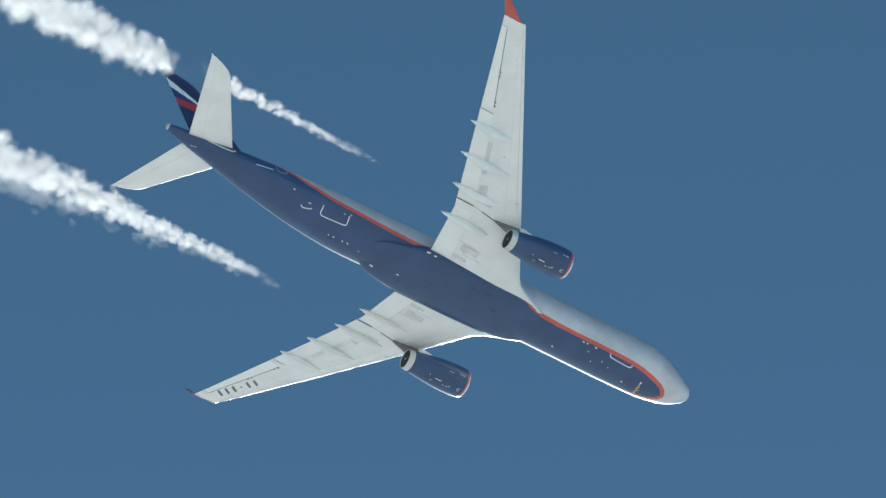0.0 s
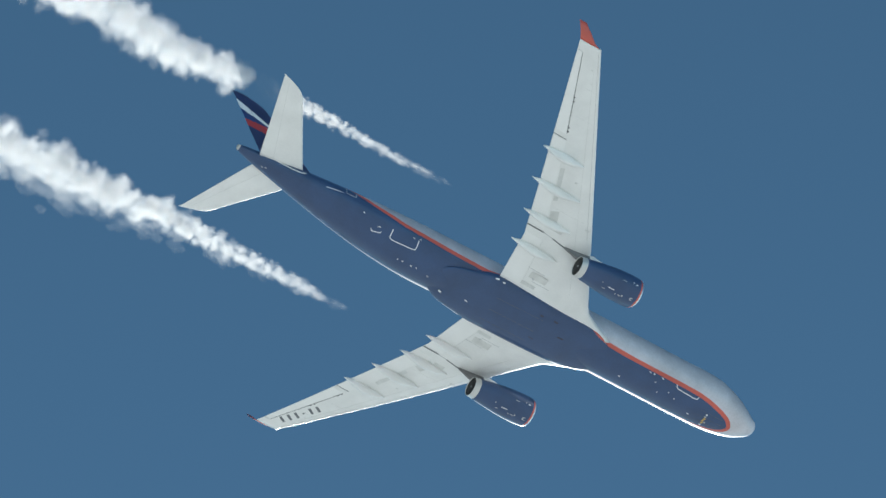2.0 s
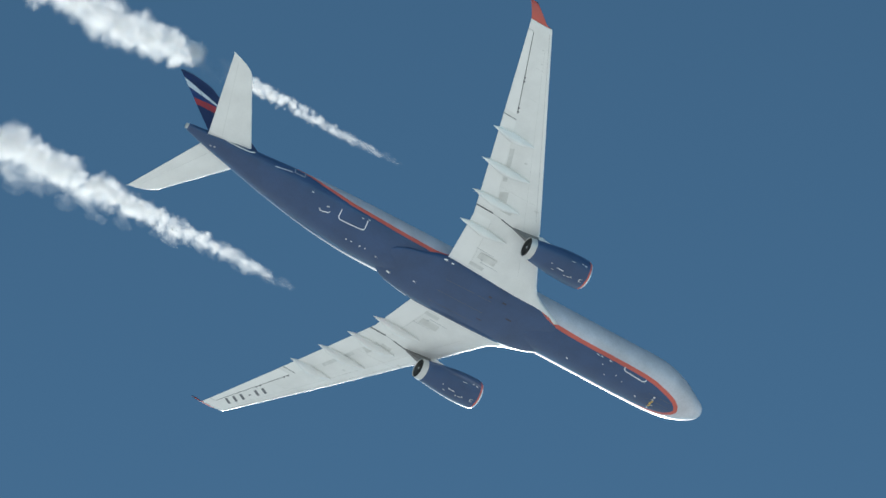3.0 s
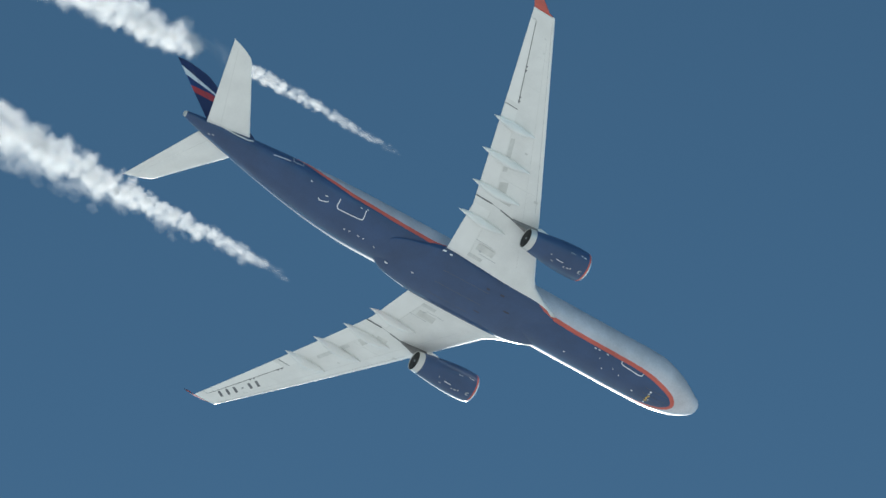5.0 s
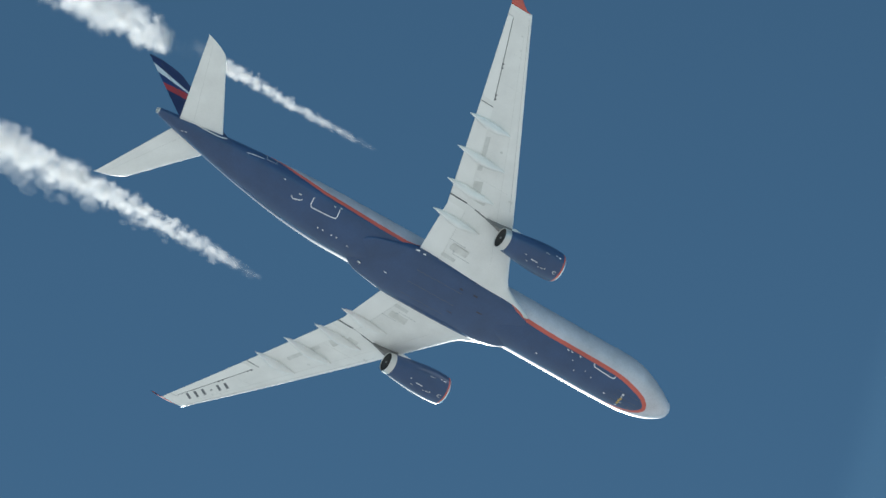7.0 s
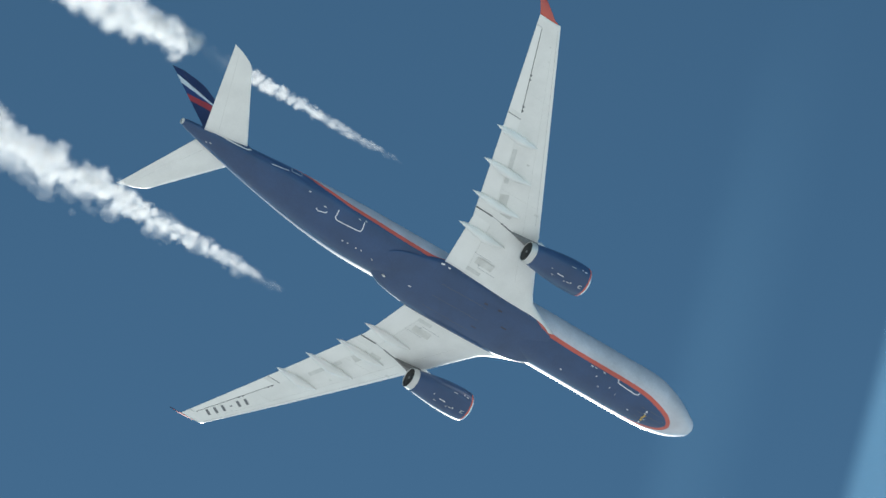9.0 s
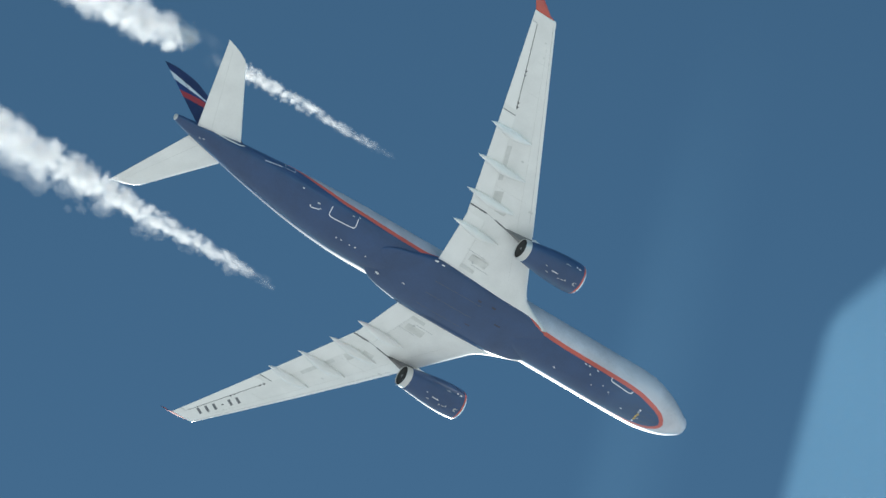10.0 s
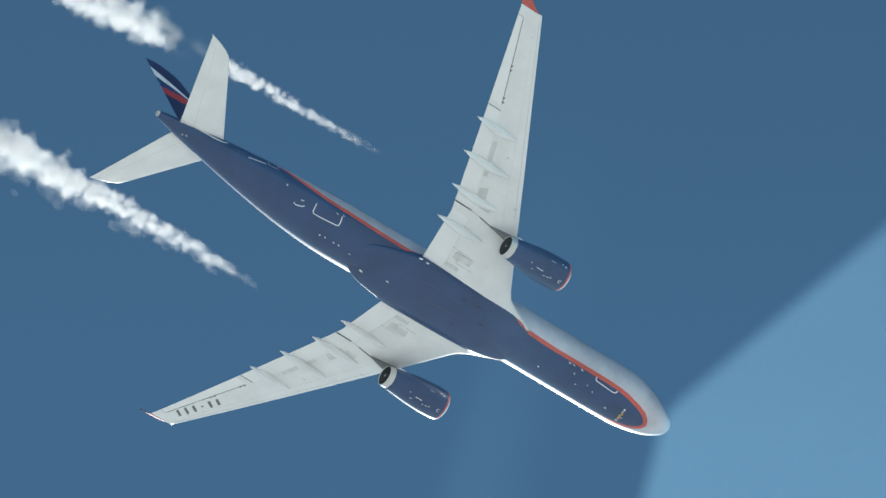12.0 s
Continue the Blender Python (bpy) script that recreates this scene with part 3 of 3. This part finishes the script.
def contrail(widths, axis, drift, seed, veil, lift, sweep, tail_shade=(0, 0)):
    """Billows of nested shells, thin outside and dense within, gathered in slices that roll as they are swept along."""
    rnd = np.random.RandomState(seed)
    radius = curve(widths)
    centre, abreast = curve(axis), curve(drift)
    th = new("contrail")
    th.location = FLIGHT[0][1:]
    tagged(th, "white billowing condensation trail streaming behind a jet engine", "contrail", "trails behind the engines", "stuff")
    begin = widths[0][0]
    x, puffs = begin, []
    while x < 104:
        r = radius(x)
        step = 0.35 + 0.5 * r
        verts, faces, mats, k = [], [], [], 0
        # stretch thinned to put the tail's shadow on the trail into its shape
        gap = tail_shade[0] < x < tail_shade[1]
        # a loose wavering of the whole trail
        wave = [0.16 * r * noise.noise(Vector((x * 0.35, seed * 7.1 + q, 0.5))) for q in (0, 40)]

        def billow(at, size, shells, long=1.0):
            nonlocal k
            ball, f = BALLS[rnd.randint(len(BALLS))]
            q = np.linalg.qr(rnd.normal(size=(3, 3)))[0]
            for scale, mat in shells:
                verts.append(ball @ q * size * scale * [long, 1, 1] + at)
                faces.append(f + k)
                mats.extend([mat] * len(f))
                k += len(ball)

        young = (x - begin) / 16
        for i in range(1 if gap else 3 if young < 0.12 else 8):
            rad, a = rnd.uniform(0.05, 0.6) ** 0.7, rnd.uniform(0, 2 * math.pi)
            at = np.array([rnd.uniform(-0.6, 0.6) * step, r * rad * math.cos(a) + wave[0], r * rad * math.sin(a) + wave[1]])
            size = r * rnd.uniform(0.26, 0.58) * (1.15 - 0.5 * rad)
            if gap or young < 0.2 * rnd.uniform(0.5, 1.5):
                billow(at, size * 1.3, [(1.0, 4), (0.75, 4), (0.5, 4)], 2.2)
            elif young < rnd.uniform(0.2, 0.65):
                billow(at, size * 1.25, [(1.1, 4), (0.9, 3), (0.6, 3)], 1.8)
            elif young < rnd.uniform(0.4, 1.1):
                billow(at, size, [(1.12, 3), (0.9, 3), (0.65, 2)], 1.3)
            else:
                billow(at, size, [(1.18, 3), (1.0, 2), (0.84, 1), (0.62, 0)])
        # torn shreds at the rim
        for i in range(0 if gap or young < 0.5 else 4):
            a = rnd.uniform(0, 2 * math.pi)
            rad = rnd.uniform(0.7, 1.0)
            at = np.array([rnd.uniform(-0.6, 0.6) * step, r * rad * math.cos(a) + wave[0], r * rad * math.sin(a) + wave[1]])
            billow(at, r * rnd.uniform(0.12, 0.24), [(1.3, 4), (1.0, 3), (0.7, 3)])
        ob = part("vapour_puff", (np.concatenate(verts), [tuple(q) for q in np.concatenate(faces)]), SHELLS, th, origin=(x, abreast(x), centre(x)))
        ob.data.polygons.foreach_set("material_index", mats)
        puffs.append((ob, Vector(ob.location), rnd.uniform(40, 90) * (1 if rnd.uniform() < 0.5 else -1), rnd.uniform(0, 360)))
        x += step
    # a thin veil that hangs beside the trail
    for i in range(int(veil * 46)):
        x = 47 + 40 * rnd.uniform() ** 0.8
        r = radius(x)
        verts, faces, k = [], [], 0
        for j in range(8):
            b, f = BALLS[rnd.randint(len(BALLS))]
            size = r * rnd.uniform(0.12, 0.4)
            verts.append(b * [1.6, 1, 1] * size + rnd.normal(size=3) * [0.6 * r, 0.3 * r, 0.3 * r])
            faces.append(f + k)
            k += len(b)
        off = r * rnd.uniform(0.5, 1.1)
        ob = part("vapour_wisp", (np.concatenate(verts), [tuple(q) for q in np.concatenate(faces)]), SHELLS[3], th, origin=(x, abreast(x) - 0.72 * off, centre(x) - 0.69 * off))
        puffs.append((ob, Vector(ob.location), rnd.uniform(15, 40) * (1 if rnd.uniform() < 0.5 else -1), rnd.uniform(0, 360)))
    TRAILS.append((th, puffs, lift, sweep))


contrail([(44.6, 0.4), (45, 0.5), (48, 0.68), (51, 0.85), (56.5, 1.08), (61.5, 1.36), (66, 1.72), (72, 2.1), (83, 2.55), (104, 3.4)], [(42, -1.2), (51, -0.5), (56.5, -0.6), (61.5, -0.6), (66, -0.6), (72, -0.8), (83, -0.9), (104, -1.3)], [(42, -9.33), (104, -9.33)], 3, 0.7, 0.06, 0.03)
contrail([(44.0, 0.3), (45, 0.4), (48, 0.5), (53, 0.72), (61, 1.05), (66, 1.75), (75.5, 2.35), (85, 2.9), (104, 3.8)], [(41, -0.9), (44, 0.1), (49, 1.4), (55, 3.6), (59, 4.3), (66, 3.7), (73.5, 2.8), (83, 3.4), (104, 4)], [(41, 9.2), (44, 8.8), (49, 8.0), (55, 6.9), (59, 6.5), (104, 6.5)], 8, 0.0, 0.11, -0.03, tail_shade=(60.5, 66.2))


# ---- the window of the other aircraft, close to the camera ----
def window_pane():
    """Flat pane with a painted reflection: a pale corner sheen and two faint streaks."""
    m = bpy.data.materials.new("glass_painted_reflection")
    m.use_nodes = True
    n, l = m.node_tree.nodes, m.node_tree.links
    n.remove(n["Principled BSDF"])
    pos = n.new("ShaderNodeTexCoord")

    def ramp(direction, a, b):
        dot, rng = n.new("ShaderNodeVectorMath"), n.new("ShaderNodeMapRange")
        dot.operation, rng.interpolation_type = "DOT_PRODUCT", "SMOOTHSTEP"
        dot.inputs[1].default_value = direction
        l.new(pos.outputs["Object"], dot.inputs[0])
        l.new(dot.outputs["Value"], rng.inputs["Value"])
        rng.inputs["From Min"].default_value, rng.inputs["From Max"].default_value = a, b
        return rng.outputs[0]

    def math_node(op, a, b):
        x = n.new("ShaderNodeMath")
        x.operation = op
        for i, v in enumerate((a, b)):
            if isinstance(v, (int, float)):
                x.inputs[i].default_value = v
            else:
                l.new(v, x.inputs[i])
        return x.outputs[0]

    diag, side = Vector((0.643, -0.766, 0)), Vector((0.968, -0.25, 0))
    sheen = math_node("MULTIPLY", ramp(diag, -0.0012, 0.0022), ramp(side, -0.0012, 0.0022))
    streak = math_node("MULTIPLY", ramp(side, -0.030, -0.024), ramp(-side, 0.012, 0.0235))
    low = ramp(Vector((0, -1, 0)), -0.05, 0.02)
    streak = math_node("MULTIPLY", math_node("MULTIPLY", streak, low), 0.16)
    mottle = n.new("ShaderNodeTexNoise")
    mottle.inputs["Scale"].default_value, mottle.inputs["Detail"].default_value = 40, 4
    l.new(pos.outputs["Object"], mottle.inputs["Vector"])
    uneven = math_node("MULTIPLY_ADD", mottle.outputs["Fac"], 0.3)
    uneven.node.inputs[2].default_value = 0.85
    # the painted reflection thins towards the upper end of the corner
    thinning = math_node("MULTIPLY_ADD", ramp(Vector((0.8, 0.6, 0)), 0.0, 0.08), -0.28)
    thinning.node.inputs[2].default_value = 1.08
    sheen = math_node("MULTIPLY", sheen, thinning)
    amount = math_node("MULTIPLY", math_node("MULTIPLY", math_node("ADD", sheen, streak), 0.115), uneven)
    # a translucent tint that catches the sun stands in for reflected light
    reflected, clear, mix = n.new("ShaderNodeBsdfTranslucent"), n.new("ShaderNodeBsdfTransparent"), n.new("ShaderNodeMixShader")
    reflected.inputs["Color"].default_value = (0.35, 0.67, 0.95, 1)
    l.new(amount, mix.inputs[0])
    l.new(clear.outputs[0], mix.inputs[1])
    l.new(reflected.outputs[0], mix.inputs[2])
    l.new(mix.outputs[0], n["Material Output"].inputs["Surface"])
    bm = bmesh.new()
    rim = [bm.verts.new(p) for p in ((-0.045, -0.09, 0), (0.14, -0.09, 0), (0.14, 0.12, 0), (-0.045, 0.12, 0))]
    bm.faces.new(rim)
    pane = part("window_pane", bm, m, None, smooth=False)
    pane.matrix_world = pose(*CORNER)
    tagged(pane, "clear cabin window pane with a pale blue reflection painted in its corner", "window")


CORNER = (-0.2986, -0.2367, 0.4650, 143.9669, 6.5640, 141.2559)
window_pane()


# ---- what moves ----
def motions():
    walk(plane, [(t, pose(x, y, z)) for t, x, y, z in FLIGHT])
    for th, puffs, lift, sweep in TRAILS:
        # the trails rise slowly against the airframe
        walk(th, [(t, pose(x, y, z + lift * (t - 1.5))) for t, x, y, z in FLIGHT])
        for ob, at, rate, first in puffs:
            # each puff rolls over about the line of flight while it is swept along
            walk(ob, [(t * 0.75, pose(at.x + sweep * t * 0.75, at.y, at.z, first + rate * t * 0.75)) for t in range(17)])


motions()
